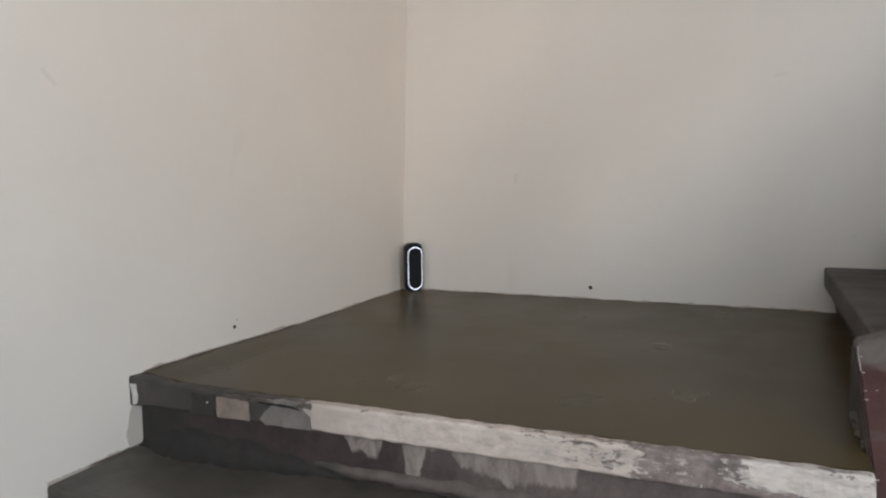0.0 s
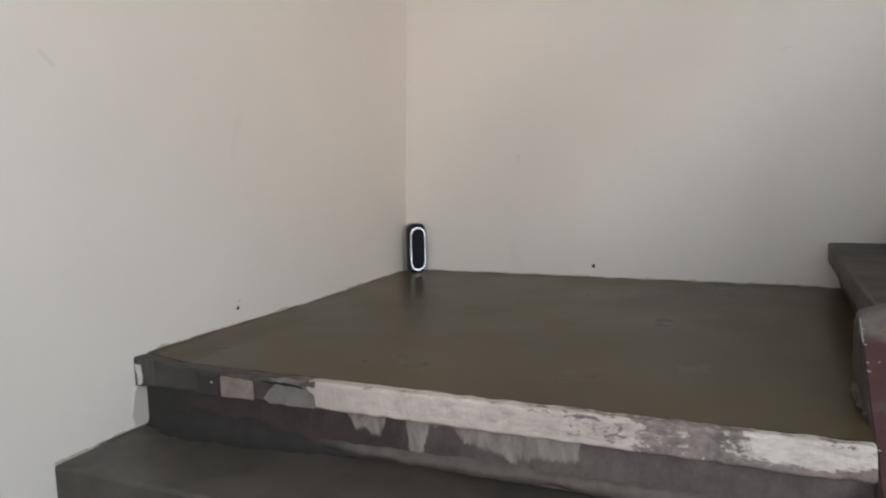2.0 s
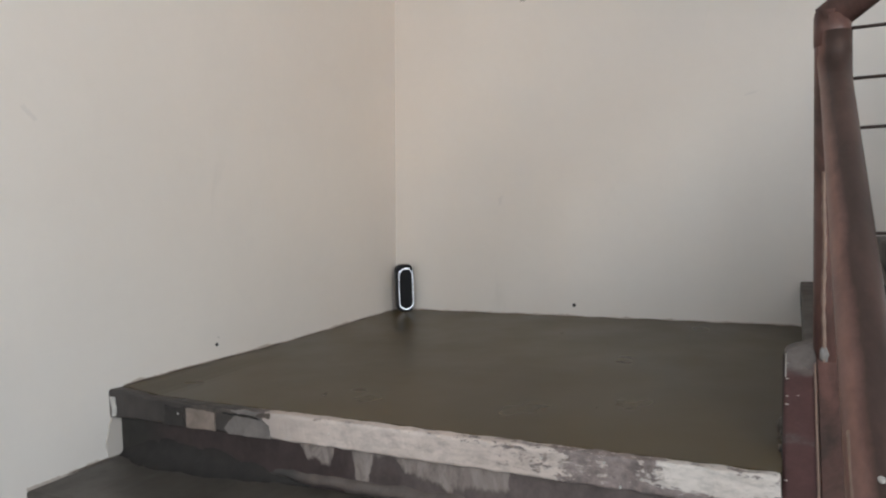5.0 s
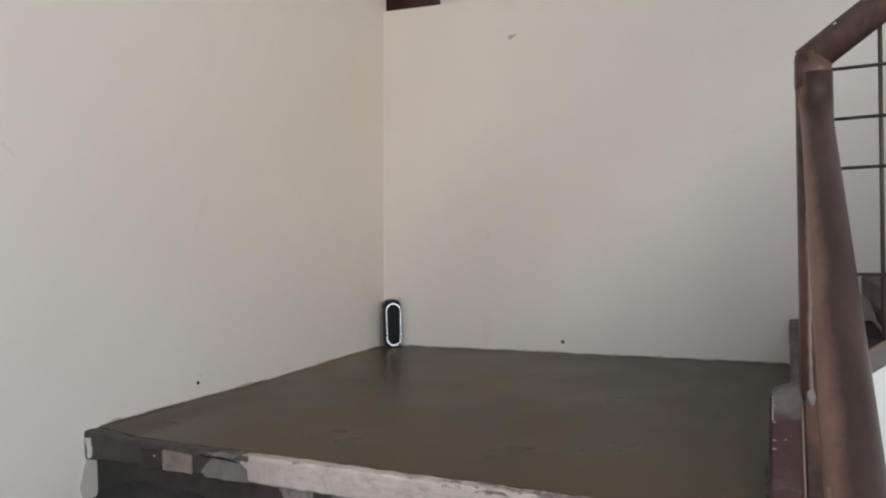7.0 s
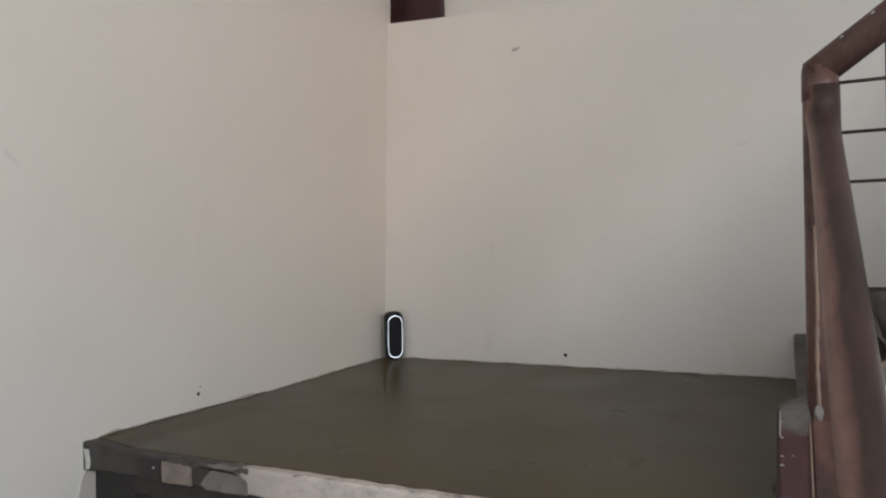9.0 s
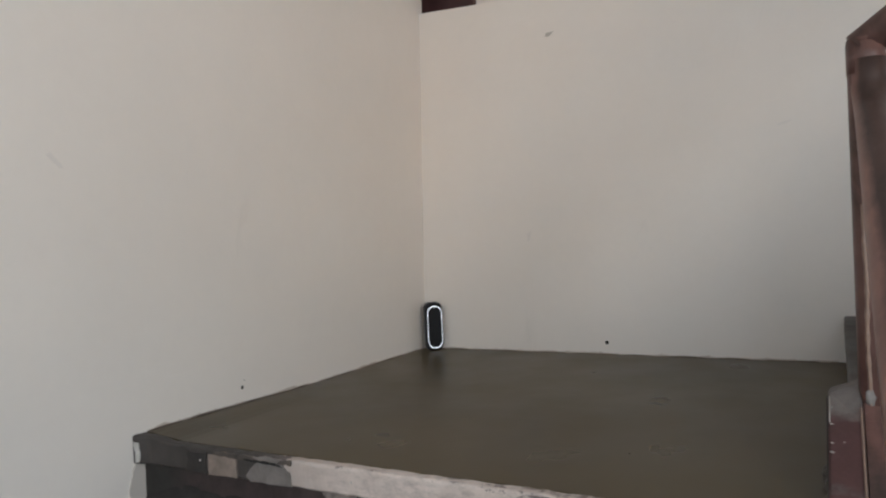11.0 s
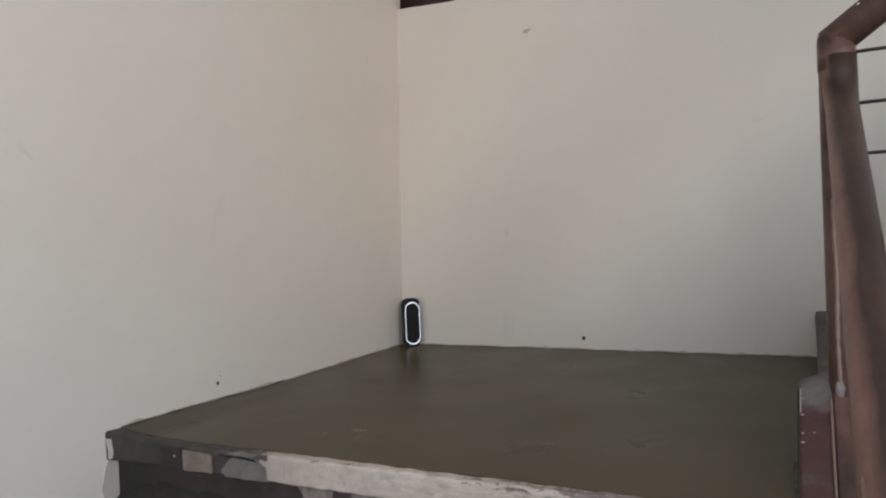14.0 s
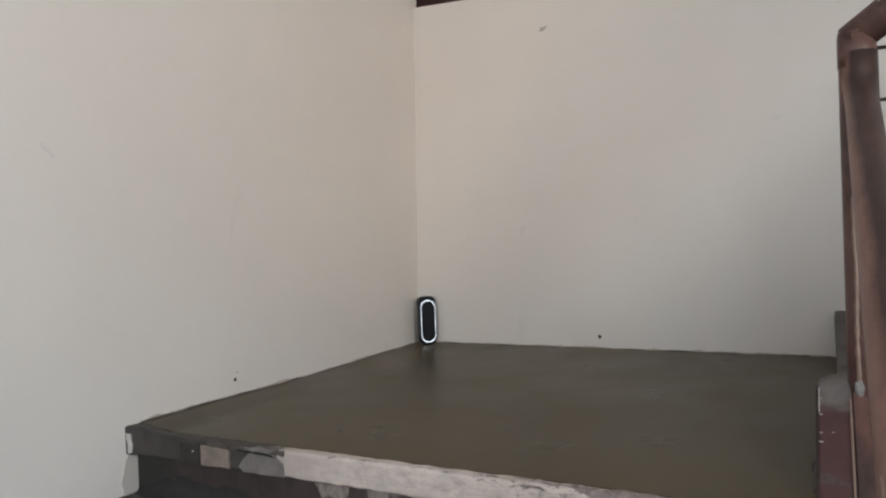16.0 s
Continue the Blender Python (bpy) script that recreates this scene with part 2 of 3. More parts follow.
WALL = plaster("white_plaster", (0.80, 0.738, 0.694))
SCUFF = plaster("scuffed_plaster", (0.745, 0.69, 0.655), 0.85)
WALL_UP = plaster("upper_plaster", (0.76, 0.71, 0.675), 0.85)
SIDE_WALL = plaster("side_wall_white", (0.88, 0.88, 0.87), 0.97)
PATCH_PLASTER = plaster("patch_plaster", (0.55, 0.495, 0.455), 0.8)
FLOOR = floor_cement("polished_cement", (0.054, 0.0378, 0.0138), (0.079, 0.0555, 0.0220))
STEP = cement("grey_cement", (0.042, 0.037, 0.031), (0.105, 0.09, 0.077), (0.4, 0.6), 5.5, 0.5)
DARK_STEP = cement("dark_cement", (0.04, 0.034, 0.031), (0.078, 0.067, 0.06), (0.5, 0.7), 5, 0.5)
UP_STEP = cement("brown_cement", (0.033, 0.0245, 0.0195), (0.07, 0.054, 0.043), (0.45, 0.65), 6, 0.5)
ROOM_FLOOR = cement("room_floor_cement", (0.2, 0.19, 0.17), (0.28, 0.27, 0.25), (0.4, 0.6))
NOSING = nosing_paint("nosing_paint", (0.036, 0.030, 0.0275), (0.25, 0.2, 0.19), (0.71, 0.60, 0.548), (0.72, 0.645, 0.60),
                      ((0.0, 0.0), (0.49, 0.0), (0.52, 0.85), (0.60, 1.0), (0.98, 0.88), (1.10, 0.70), (1.20, 0.53), (1.28, 0.42), (1.38, 0.36), (1.425, 0.55), (1.47, 0.95), (1.58, 0.9), (1.64, 0.5)), 1.70)
RISER = riser_paint("riser_paint", (0.026, 0.023, 0.021), (0.05, 0.034, 0.033), (0.135, 0.105, 0.1), (0.34, 0.285, 0.262))
BEAD = worn_paint("bead_cement", (0.04, 0.035, 0.033), (0.135, 0.108, 0.098),
                  ((0.0, 0.0), (0.52, 0.1), (0.66, 0.75), (1.7, 0.6)), 1.70, 9, (1, 1, 1), 0.7)
PIPE = steel_paint("brown_pipe_paint", (0.145, 0.076, 0.066), (0.06, 0.04, 0.035), 0.38, 0.54, 7, (1, 0.5, 0.5))
PIPE.node_tree.nodes["Principled BSDF"].inputs["Specular IOR Level"].default_value = 0.35
# second tone is the shade painted along the rail's right side
HANDRAIL = shaded_rail_paint("shaded_rail_paint", (0.225, 0.122, 0.103), (0.048, 0.030, 0.026))
STRING = string_paint("string_steel", (0.09, 0.042, 0.041), (0.145, 0.125, 0.118))
COLUMN = steel_paint("column_red", (0.045, 0.014, 0.015), (0.03, 0.012, 0.012), 0.45, 0.7)
ROD = plain("rod_steel", (0.062, 0.042, 0.036), 0.5)
GREY_COAT = plain("grey_cement_coat", (0.17, 0.15, 0.14), 0.7)
WHITE_DRIP = plain("white_drip", (0.52, 0.49, 0.46), 0.6)
TAN_EDGE_GLINT = plain("tan_edge_and_glint", (0.26, 0.175, 0.14), 0.5)
DRIP = cement("drip_paint", (0.13, 0.115, 0.11), (0.3, 0.275, 0.265), (0.5, 0.7), 22, 0.5)
BRICK = cement("bare_brick", (0.18, 0.14, 0.118), (0.285, 0.225, 0.192), (0.8, 0.9), 24, 0.5)
GREY_PATCH = cement("grey_patch", (0.14, 0.122, 0.114), (0.235, 0.208, 0.195), (0.75, 0.85), 20, 0.5)
DULL_PATCH = cement("dull_patch", (0.05, 0.042, 0.037), (0.125, 0.1, 0.086), (0.75, 0.85), 32, 0.5)
DARK_PATCH = cement("near_black_cement", (0.018, 0.0155, 0.0145), (0.033, 0.028, 0.026), (0.75, 0.9), 30, 0.5)
DARK_BLOCK = cement("dark_block_cement", (0.026, 0.022, 0.0205), (0.048, 0.040, 0.037), (0.6, 0.8), 30, 0.5)
SMEAR = plaster("wall_foot_smear", (0.52, 0.44, 0.39), 0.8, 0.8)
CHIP = plain("chipped_plaster", (0.47, 0.43, 0.40), 0.85)
HOLE = plain("hole_dark", (0.012, 0.011, 0.01), 0.9)
GRIME = plain("grime", (0.11, 0.085, 0.07), 0.9)
BLACK = plain("black_plastic", (0.012, 0.012, 0.015), 0.32)
GRILLE = plain("black_grille", (0.008, 0.008, 0.011), 0.55)
for dull in (BLACK, GRILLE):
    dull.node_tree.nodes["Principled BSDF"].inputs["Specular IOR Level"].default_value = 0.22
SCREW = plain("screw_steel", (0.6, 0.6, 0.6), 0.25, 1.0)

RING, rt, rs = nodes_of("light_ring")
rs.inputs["Base Color"].default_value = (0.8, 0.8, 0.8, 1)
rs.inputs["Emission Color"].default_value = (0.8, 0.88, 1.0, 1)
rs.inputs["Emission Strength"].default_value = 1.8


# ---- mesh helpers ----
def part(name, bm, material, parent=None, label="", smooth=False):
    me = bpy.data.meshes.new(name)
    bmesh.ops.recalc_face_normals(bm, faces=bm.faces)
    bm.to_mesh(me)
    bm.free()
    me.materials.append(material)
    if smooth:
        for p in me.polygons:
            p.use_smooth = True
    ob = new(name, me)
    ob.parent = parent
    if label:
        tagged(ob, label)
    return ob


def empty(name, at=(0, 0, 0)):
    ob = new(name)
    ob.location = at
    bpy.context.view_layer.update()
    return ob


def box(x0, x1, y0, y1, z0, z1, bevel=0.0, segments=2, bm=None):
    b = bm or bmesh.new()
    made = bmesh.ops.create_cube(b, size=1)["verts"]
    for v in made:
        v.co = Vector((x0 + (v.co.x + 0.5) * (x1 - x0), y0 + (v.co.y + 0.5) * (y1 - y0), z0 + (v.co.z + 0.5) * (z1 - z0)))
    if bevel:
        edges = list({e for v in made for e in v.link_edges})
        bmesh.ops.bevel(b, geom=edges, offset=bevel, segments=segments, affect="EDGES", profile=0.5)
    return b


def worn(bm, axis, lo, hi, cuts, amount, scale=18, seed=0):
    """Cut a block across its length and make its surface uneven, as hand-laid cement is."""
    normal = Vector((axis == 0, axis == 1, axis == 2))
    for i in range(1, cuts):
        at = lo + (hi - lo) * i / cuts
        bmesh.ops.bisect_plane(bm, geom=bm.verts[:] + bm.edges[:] + bm.faces[:], plane_co=normal * at, plane_no=normal)
    for v in bm.verts:
        p = v.co * scale + Vector((seed * 7.1, 0, seed))
        v.co += Vector((noise.noise(p), noise.noise(p + Vector((31, 0, 0))), noise.noise(p + Vector((0, 57, 0))))) * amount
    return bm


def tube(points, radius, sides=20, bm=None, caps=True):
    """A round bar along the points."""
    b = bm or bmesh.new()
    pts = [Vector(p) for p in points]
    rings = []
    ref = Vector((0.0, 0.0, 1.0))
    for i, p in enumerate(pts):
        way = (pts[min(i + 1, len(pts) - 1)] - pts[max(i - 1, 0)]).normalized()
        side = way.cross(ref)
        if side.length < 0.05:
            side = way.cross(Vector((1, 0, 0)))
        side.normalize()
        up = side.cross(way).normalized()
        if i and rings:
            prev = rings[-1][1]
            side = (prev - way * prev.dot(way)).normalized()
            up = side.cross(way).normalized()
        r = radius[i] if isinstance(radius, (list, tuple)) else radius
        ring = [b.verts.new(p + r * (side * math.cos(a) + up * math.sin(a))) for a in (2 * math.pi * k / sides for k in range(sides))]
        rings.append((ring, side))
    for (a, _), (c, _) in zip(rings, rings[1:]):
        for k in range(sides):
            b.faces.new((a[k], a[(k + 1) % sides], c[(k + 1) % sides], c[k]))
    if caps:
        b.faces.new(rings[0][0][::-1])
        b.faces.new(rings[-1][0])
    return b


def blob(outline, thick, frame_m, rough=0.0, seed=0):
    """A thin plate with a ragged outline in its own x, z plane, standing thick proud along -y, set by the pose frame_m."""
    b = bmesh.new()
    pts = []
    n = len(outline)
    for i in range(n):
        a, c = Vector(outline[i]), Vector(outline[(i + 1) % n])
        for k in range(9):
            q = a.lerp(c, k / 9)
            j = (noise.noise(Vector((q.x * 45, q.y * 45, seed))) + 0.5 * noise.noise(Vector((q.x * 190, q.y * 190, seed)))) * rough
            k2 = (noise.noise(Vector((q.x * 45, q.y * 45, seed + 9))) + 0.5 * noise.noise(Vector((q.x * 190, q.y * 190, seed + 9)))) * rough
            pts.append((q.x + j, q.y + k2))
    back = [b.verts.new(frame_m @ Vector((x, 0.001, z))) for x, z in pts]
    front = [b.verts.new(frame_m @ Vector((x, -thick, z))) for x, z in pts]
    b.faces.new(front)
    b.faces.new(back[::-1])
    for i in range(len(pts)):
        b.faces.new((front[i], back[i], back[(i + 1) % len(pts)], front[(i + 1) % len(pts)]))
    return b


def disc(centre, normal, radius, depth, sides=14):
    c, n = Vector(centre), Vector(normal).normalized()
    return tube((c - n * depth, c + n * 0.0008), radius, sides)


def prism(profile, axis, lo, hi, bevel=0.002):
    """A profile of (u, z) pulled along an axis: 0 pulls along x with u = y, 1 pulls along y with u = x."""
    b = bmesh.new()
    ends = []
    for s in (lo, hi):
        ends.append([b.verts.new((s, u, z) if axis == 0 else (u, s, z)) for u, z in profile])
    b.faces.new(ends[0])
    b.faces.new(ends[1][::-1])
    n = len(profile)
    for i in range(n):
        b.faces.new((ends[0][i], ends[0][(i + 1) % n], ends[1][(i + 1) % n], ends[1][i]))
    if bevel:
        bmesh.ops.recalc_face_normals(b, faces=b.faces)
        bmesh.ops.bevel(b, geom=b.edges[:], offset=bevel, segments=2, affect="EDGES")
    return b


# ---- numbers of the plan ----
LAND_X, LAND_Y = 1.64, -1.552      # landing: right end beside the string, front edge
RISE, GOING = 0.17, 0.264
NOSE = 0.064
STEP_X = (1.672, 1.897, 2.122, 2.347, 2.572)   # noses of the upper flight
UP_RISE, UP_END = 0.163, -1.17
LEDGE = 0.13                       # depth of the wall's ledge
FLOOR_Z = -RISE * 8

# ---- large structure ----
def ledge_z(x):
    return 1.506 - 0.0375 * x


bm = bmesh.new()
box(-0.02, 3.6, 0.0, LEDGE + 0.02, FLOOR_Z, 1.0, bm=bm)
for v in bm.verts:
    if v.co.z > 0.9:
        v.co.z = ledge_z(v.co.x)
for i in range(1, 60):
    at = Vector((-0.02 + 3.62 * i / 60, 0, 0))
    bmesh.ops.bisect_plane(bm, geom=bm.verts[:] + bm.edges[:] + bm.faces[:], plane_co=at, plane_no=(1, 0, 0))
for v in bm.verts:
    if v.co.z > 0.9:
        v.co.z += 0.004 * noise.noise(Vector((v.co.x * 5, 0, 3)))
wall_back = tagged(part("wall_back", bm, WALL), "off-white plastered stair wall with a ledge on top", "wall", kind="structure")

bm = box(-0.9, 3.6, LEDGE + 0.03, LEDGE + 0.2, 1.25, 3.2)
tagged(part("wall_back_upper", bm, WALL_UP), "white recessed wall above the plastered ledge", "wall", kind="structure")

def step01(v):
    v = min(max(v, 0.0), 1.0)
    return v * v * (3 - 2 * v)


def mortar(b):
    """The cement rises and swells a little where the landing's edge meets the left wall."""
    for v in b.verts:
        if v.co.z > -0.03:
            v.co.z += 0.013 * step01((-v.co.y - 0.7) / 0.8) * (1 - step01(v.co.x / 0.16))
        if v.co.y < LAND_Y + 0.025:
            v.co.y -= 0.019 * (1 - step01(v.co.x / 0.05))
    return b


bm = box(-0.13, 0.0, -6.0, LEDGE + 0.02, FLOOR_Z, 1.44)
box(-0.13, 0.0, -6.0, 0.022, 1.44, 1.783, bm=bm)
for at, way in (((0, 0, 0.15), (0, 0, 1)), ((0, -0.168, 0), (0, 1, 0))):
    bmesh.ops.bisect_plane(bm, geom=bm.verts[:] + bm.edges[:] + bm.faces[:], plane_co=at, plane_no=way)
for v in bm.verts:
    if v.co.z > 1.7 and v.co.y > -0.1:
        v.co.z = 1.738
    v.co.x += 0.034 * max(0.0, v.co.z - 0.15)      # the wall leans in towards its top
wall_left = tagged(part("wall_left", bm, WALL), "off-white plastered wall along the stair with scuffs", "wall", kind="structure")
bm = box(-1.0, -0.9, -6.0, LEDGE + 0.2, 1.0, 3.2)
tagged(part("wall_left_upper", bm, WALL_UP), "pale grey wall set back above the stair wall", "wall", kind="structure")
bm = box(-0.9, -0.13, -6.0, LEDGE + 0.03, 1.2, 1.3)
tagged(part("ledge_left", bm, WALL_UP), "plastered ledge behind the stair wall", "ledge", kind="structure")

bm = box(0.0, 4.6, -6.0, 0.0, FLOOR_Z - 0.1, FLOOR_Z)
tagged(part("floor", bm, ROOM_FLOOR), "grey cement floor at the foot of the stair", "floor", kind="structure")
bm = box(-1.0, 4.7, -6.0, LEDGE + 0.2, 3.2, 3.3)
tagged(part("ceiling", bm, WALL_UP), "plain white ceiling over the stairwell", "ceiling", kind="structure")

def wall_with_window(name, along, lo, hi, at, thick, w0, w1, s0, s1, label):
    """A wall with one opening; along: the axis of its length."""
    b = bmesh.new()
    for a0, a1, z0, z1 in ((lo, w0, FLOOR_Z, 3.2), (w1, hi, FLOOR_Z, 3.2), (w0, w1, FLOOR_Z, s0), (w0, w1, s1, 3.2)):
        if along == "x":
            box(a0, a1, at - thick, at, z0, z1, bm=b)
        else:
            box(at, at + thick, a0, a1, z0, z1, bm=b)
    return tagged(part(name, b, WALL_UP), label, "wall", kind="structure")


# unseen walls; openings sized to steer the added sun onto the corner
wall_with_window("wall_rear", "x", -1.0, 4.7, -5.5, 0.15, 1.0, 3.0, 0.35, 2.35, "white rear wall with a wide window opening")
wall_with_window("wall_right", "y", -5.5, LEDGE + 0.2, 4.55, 0.15, -4.8, -3.4, 0.45, 2.25, "white right wall with a window opening")
bm = box(3.6, 4.55, 0.0, LEDGE + 0.2, FLOOR_Z, 3.2)
tagged(part("wall_back_end", bm, WALL_UP), "white wall closing the stairwell", "wall", kind="structure")

# landing slab
bm = worn(box(-0.04, LAND_X - 0.006, LAND_Y + 0.03, 0.0, -NOSE, 0.0), 1, LAND_Y + 0.03, 0, 24, 0.0)
for at in (0.02, 0.05, 0.08, 0.11, 0.14, 0.17):
    bmesh.ops.bisect_plane(bm, geom=bm.verts[:] + bm.edges[:] + bm.faces[:], plane_co=(at, 0, 0), plane_no=(1, 0, 0))
mortar(bm)
box(LAND_X - 0.006, 1.90, -1.163, 0.0, -NOSE, 0.0, bm=bm)
landing = tagged(part("landing", bm, FLOOR), "smooth brown-grey polished cement stair landing", "landing", kind="structure")
bm = worn(box(-0.04, LAND_X - 0.006, LAND_Y, LAND_Y + 0.032, -NOSE, 0.0005, 0.007, 3), 0, 0, LAND_X, 130, 0.003, 30, 1)
mortar(bm)
part("nosing", bm, NOSING, landing, "worn white-painted nosing with peeling bare cement")
bm = worn(box(0.0, LAND_X - 0.006, LAND_Y + 0.016, LAND_Y + 0.05, -RISE, -NOSE), 0, 0, LAND_X, 60, 0.002, 20, 2)
part("riser", bm, RISER, landing, "stained dark riser with grey drips")
bm = tube([(0.50 + 0.02 * i, LAND_Y + 0.026 - 0.004 * min(1, i / 8) + 0.003 * noise.noise(Vector((i * 0.5, 0, 0))), -0.151 + 0.005 * noise.noise(Vector((i * 0.3, 4, 0)))) for i in range(58)], [0.012 + 0.006 * min(1, i / 10) for i in range(58)], 14)
for v in bm.verts:
    v.co += Vector((0, noise.noise(v.co * 28), noise.noise(v.co * 28 + Vector((9, 9, 9))))) * 0.007 + Vector((0, noise.noise(v.co * 90), noise.noise(v.co * 90 + Vector((5, 5, 5))))) * 0.003
part("cement_bead", bm, BEAD, landing, "rough cement bead along the foot of the riser", True)
front = pose(0, LAND_Y, 0)
part("brick_patch", blob(((0.264, -0.013), (0.357, -0.011), (0.357, -0.061), (0.262, -0.062)), 0.0042, front, 0.003, 1), BRICK, landing, "bare beige brick showing through")
part("cement_patch", blob(((0.390, -0.050), (0.405, -0.030), (0.427, -0.014), (0.497, -0.012), (0.527, -0.032), (0.530, -0.062), (0.404, -0.063)), 0.0042, front, 0.003, 2), GREY_PATCH, landing, "pale grey cement patch")
part("edge_patch", blob(((0.285, -0.003), (0.36, -0.002), (0.45, -0.003), (0.53, -0.002), (0.53, -0.012), (0.44, -0.010), (0.36, -0.016), (0.29, -0.011)), 0.0046, front, 0.004, 12), DULL_PATCH, landing, "dull grey-brown cement worn bare along the rim")
part("dark_patch", blob(((0.186, -0.013), (0.235, -0.016), (0.256, -0.010), (0.252, -0.040), (0.256, -0.061), (0.180, -0.063), (0.190, -0.035)), 0.0036, front, 0.005, 14), DARK_BLOCK, landing, "near-black cement patch")
part("pale_flake", blob(((0.412, -0.004), (0.440, 0.001), (0.470, 0.002), (0.505, -0.003), (0.490, -0.009), (0.440, -0.008)), 0.006, front, 0.003, 15), GREY_PATCH, landing, "pale cement flake on the rim")
part("crack", blob(((0.385, -0.010), (0.430, -0.012), (0.495, -0.013), (0.505, -0.018), (0.440, -0.0155), (0.390, -0.014)), 0.0052, front, 0.002, 16), HOLE, landing, "dark crack under the rim")
for u, w, r in ((0.236, -0.030, 0.0026), (1.205, -0.020, 0.0022), (0.70, -0.030, 0.0014), (1.33, -0.012, 0.002), (1.36, -0.055, 0.0022), (1.40, -0.034, 0.0016)):
    part("paint_speck", blob(((u - r, w - r), (u + r, w - 0.8 * r), (u + 0.8 * r, w + r), (u - r, w + 0.7 * r)), 0.005, front, 0.0006, 17), WHITE_DRIP, landing, "white paint speck")
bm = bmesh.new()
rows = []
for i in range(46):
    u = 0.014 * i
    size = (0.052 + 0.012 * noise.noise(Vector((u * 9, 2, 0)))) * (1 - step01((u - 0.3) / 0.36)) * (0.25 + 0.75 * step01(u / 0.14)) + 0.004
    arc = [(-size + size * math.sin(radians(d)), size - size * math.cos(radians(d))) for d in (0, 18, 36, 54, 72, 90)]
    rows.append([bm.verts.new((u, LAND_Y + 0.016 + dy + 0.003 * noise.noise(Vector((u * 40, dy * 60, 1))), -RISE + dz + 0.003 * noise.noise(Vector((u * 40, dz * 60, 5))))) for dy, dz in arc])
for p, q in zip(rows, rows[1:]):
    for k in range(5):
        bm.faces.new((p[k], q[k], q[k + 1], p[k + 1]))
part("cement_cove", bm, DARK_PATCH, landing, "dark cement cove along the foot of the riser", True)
part("plaster_patch", blob(((-1.520, -0.064), (-1.566, -0.062), (-1.580, -0.10), (-1.588, -0.14), (-1.580, -0.168), (-1.520, -0.168)), 0.004, pose(0, 0, 0, 0, 0, 90), 0.004, 31), PATCH_PLASTER, landing, "greyish white plaster at the riser's end")
part("paint_chip", blob(((0.006, -0.002), (0.022, -0.004), (0.024, -0.054), (0.012, -0.056)), 0.003, pose(0, LAND_Y - 0.020, 0, 0, 0, 18), 0.003, 3), WHITE_DRIP, landing, "white paint sliver")

# ---- stair flights ----
lower = empty("lower_stair_flight", (0, LAND_Y - 1.0, FLOOR_Z))
tagged(lower, "dark cement stair flight rising along the white wall", "stairs")
inv = Matrix.Translation((0, -(LAND_Y - 1.0), -FLOOR_Z))
for k in range(1, 8):
    y0 = LAND_Y - GOING * k
    z = -RISE * k
    b = worn(box(0.0, LAND_X - 0.006, y0, y0 + GOING + 0.03, z - 0.11, z, 0.008, 2), 0, 0, LAND_X, 40, 0.002, 15, k)
    b.transform(inv)
    tread = part("tread", b, STEP, lower)
    b = worn(box(0.0, LAND_X - 0.006, y0 + 0.016, y0 + 0.06, z - RISE, z - 0.11), 0, 0, LAND_X, 30, 0.002, 15, k + 20)
    b.transform(inv)
    part("riser", b, DARK_STEP, lower)

upper = empty("upper_stair_flight", (STEP_X[0], UP_END / 2, 0))
tagged(upper, "dark grey cement steps rising from the landing", "stairs")
inv = Matrix.Translation((-STEP_X[0], -UP_END / 2, 0))
for k, x in enumerate(STEP_X):
    z = UP_RISE * (k + 1)
    b = worn(box(x, x + 0.26, UP_END, 0.0, z - 0.07, z, 0.007, 2), 1, UP_END, 0, 30, 0.002, 15, k + 40)
    b.transform(inv)
    part("tread", b, UP_STEP, upper)
    low = z - UP_RISE
    b = worn(prism(((x + 0.046, low), (x + 0.034, low + 0.045), (x + 0.026, low + 0.068), (x + 0.010, low + 0.088), (x + 0.004, low + 0.095), (x + 0.09, low + 0.095), (x + 0.09, low)), 1, UP_END, 0.0, 0), 1, UP_END, 0, 24, 0.002, 15, k + 60)
    b.transform(inv)
    part("riser", b, UP_STEP, upper)


# ---- steel strings, newel and railing ----
def string_z(y):
    return 0.158 + 0.579 * (y + 1.19)


SX0, SX1 = LAND_X - 0.005, LAND_X + 0.054
string = empty("stair_string", (SX0, -1.2, 0))
tagged(string, "maroon painted steel stair string with grey cement smears", "stair string")
inv = Matrix.Translation((-SX0, 1.2, 0))
yb = -3.3
b = prism(((-1.165, -0.05), (-1.165, 0.155), (-1.20, string_z(-1.20)), (-1.262, string_z(-1.262)), (yb, string_z(yb)), (yb, string_z(yb) - 0.2), (-1.55, string_z(-1.55) - 0.2)), 0, SX0, SX1, 0.004)
b.transform(inv)
for v in b.verts:
    v.co.z += 0.022 * max(0.0, min(1.0, v.co.x / 0.045)) * (v.co.y > -0.03)
part("string_plate", b, STRING, string)
# thin dark plate over the string's left side
b = prism(((-1.168, -0.05), (-1.168, 0.140), (-1.20, string_z(-1.20) - 0.012), (-1.262, string_z(-1.262) - 0.009), (-1.60, string_z(-1.60) - 0.008), (-1.60, string_z(-1.60) - 0.19), (-1.55, string_z(-1.55) - 0.19)), 0, SX0 - 0.003, SX0 + 0.001, 0)
b.transform(inv)
part("side_coat", b, DARK_STEP, string, "dark left side of the string")
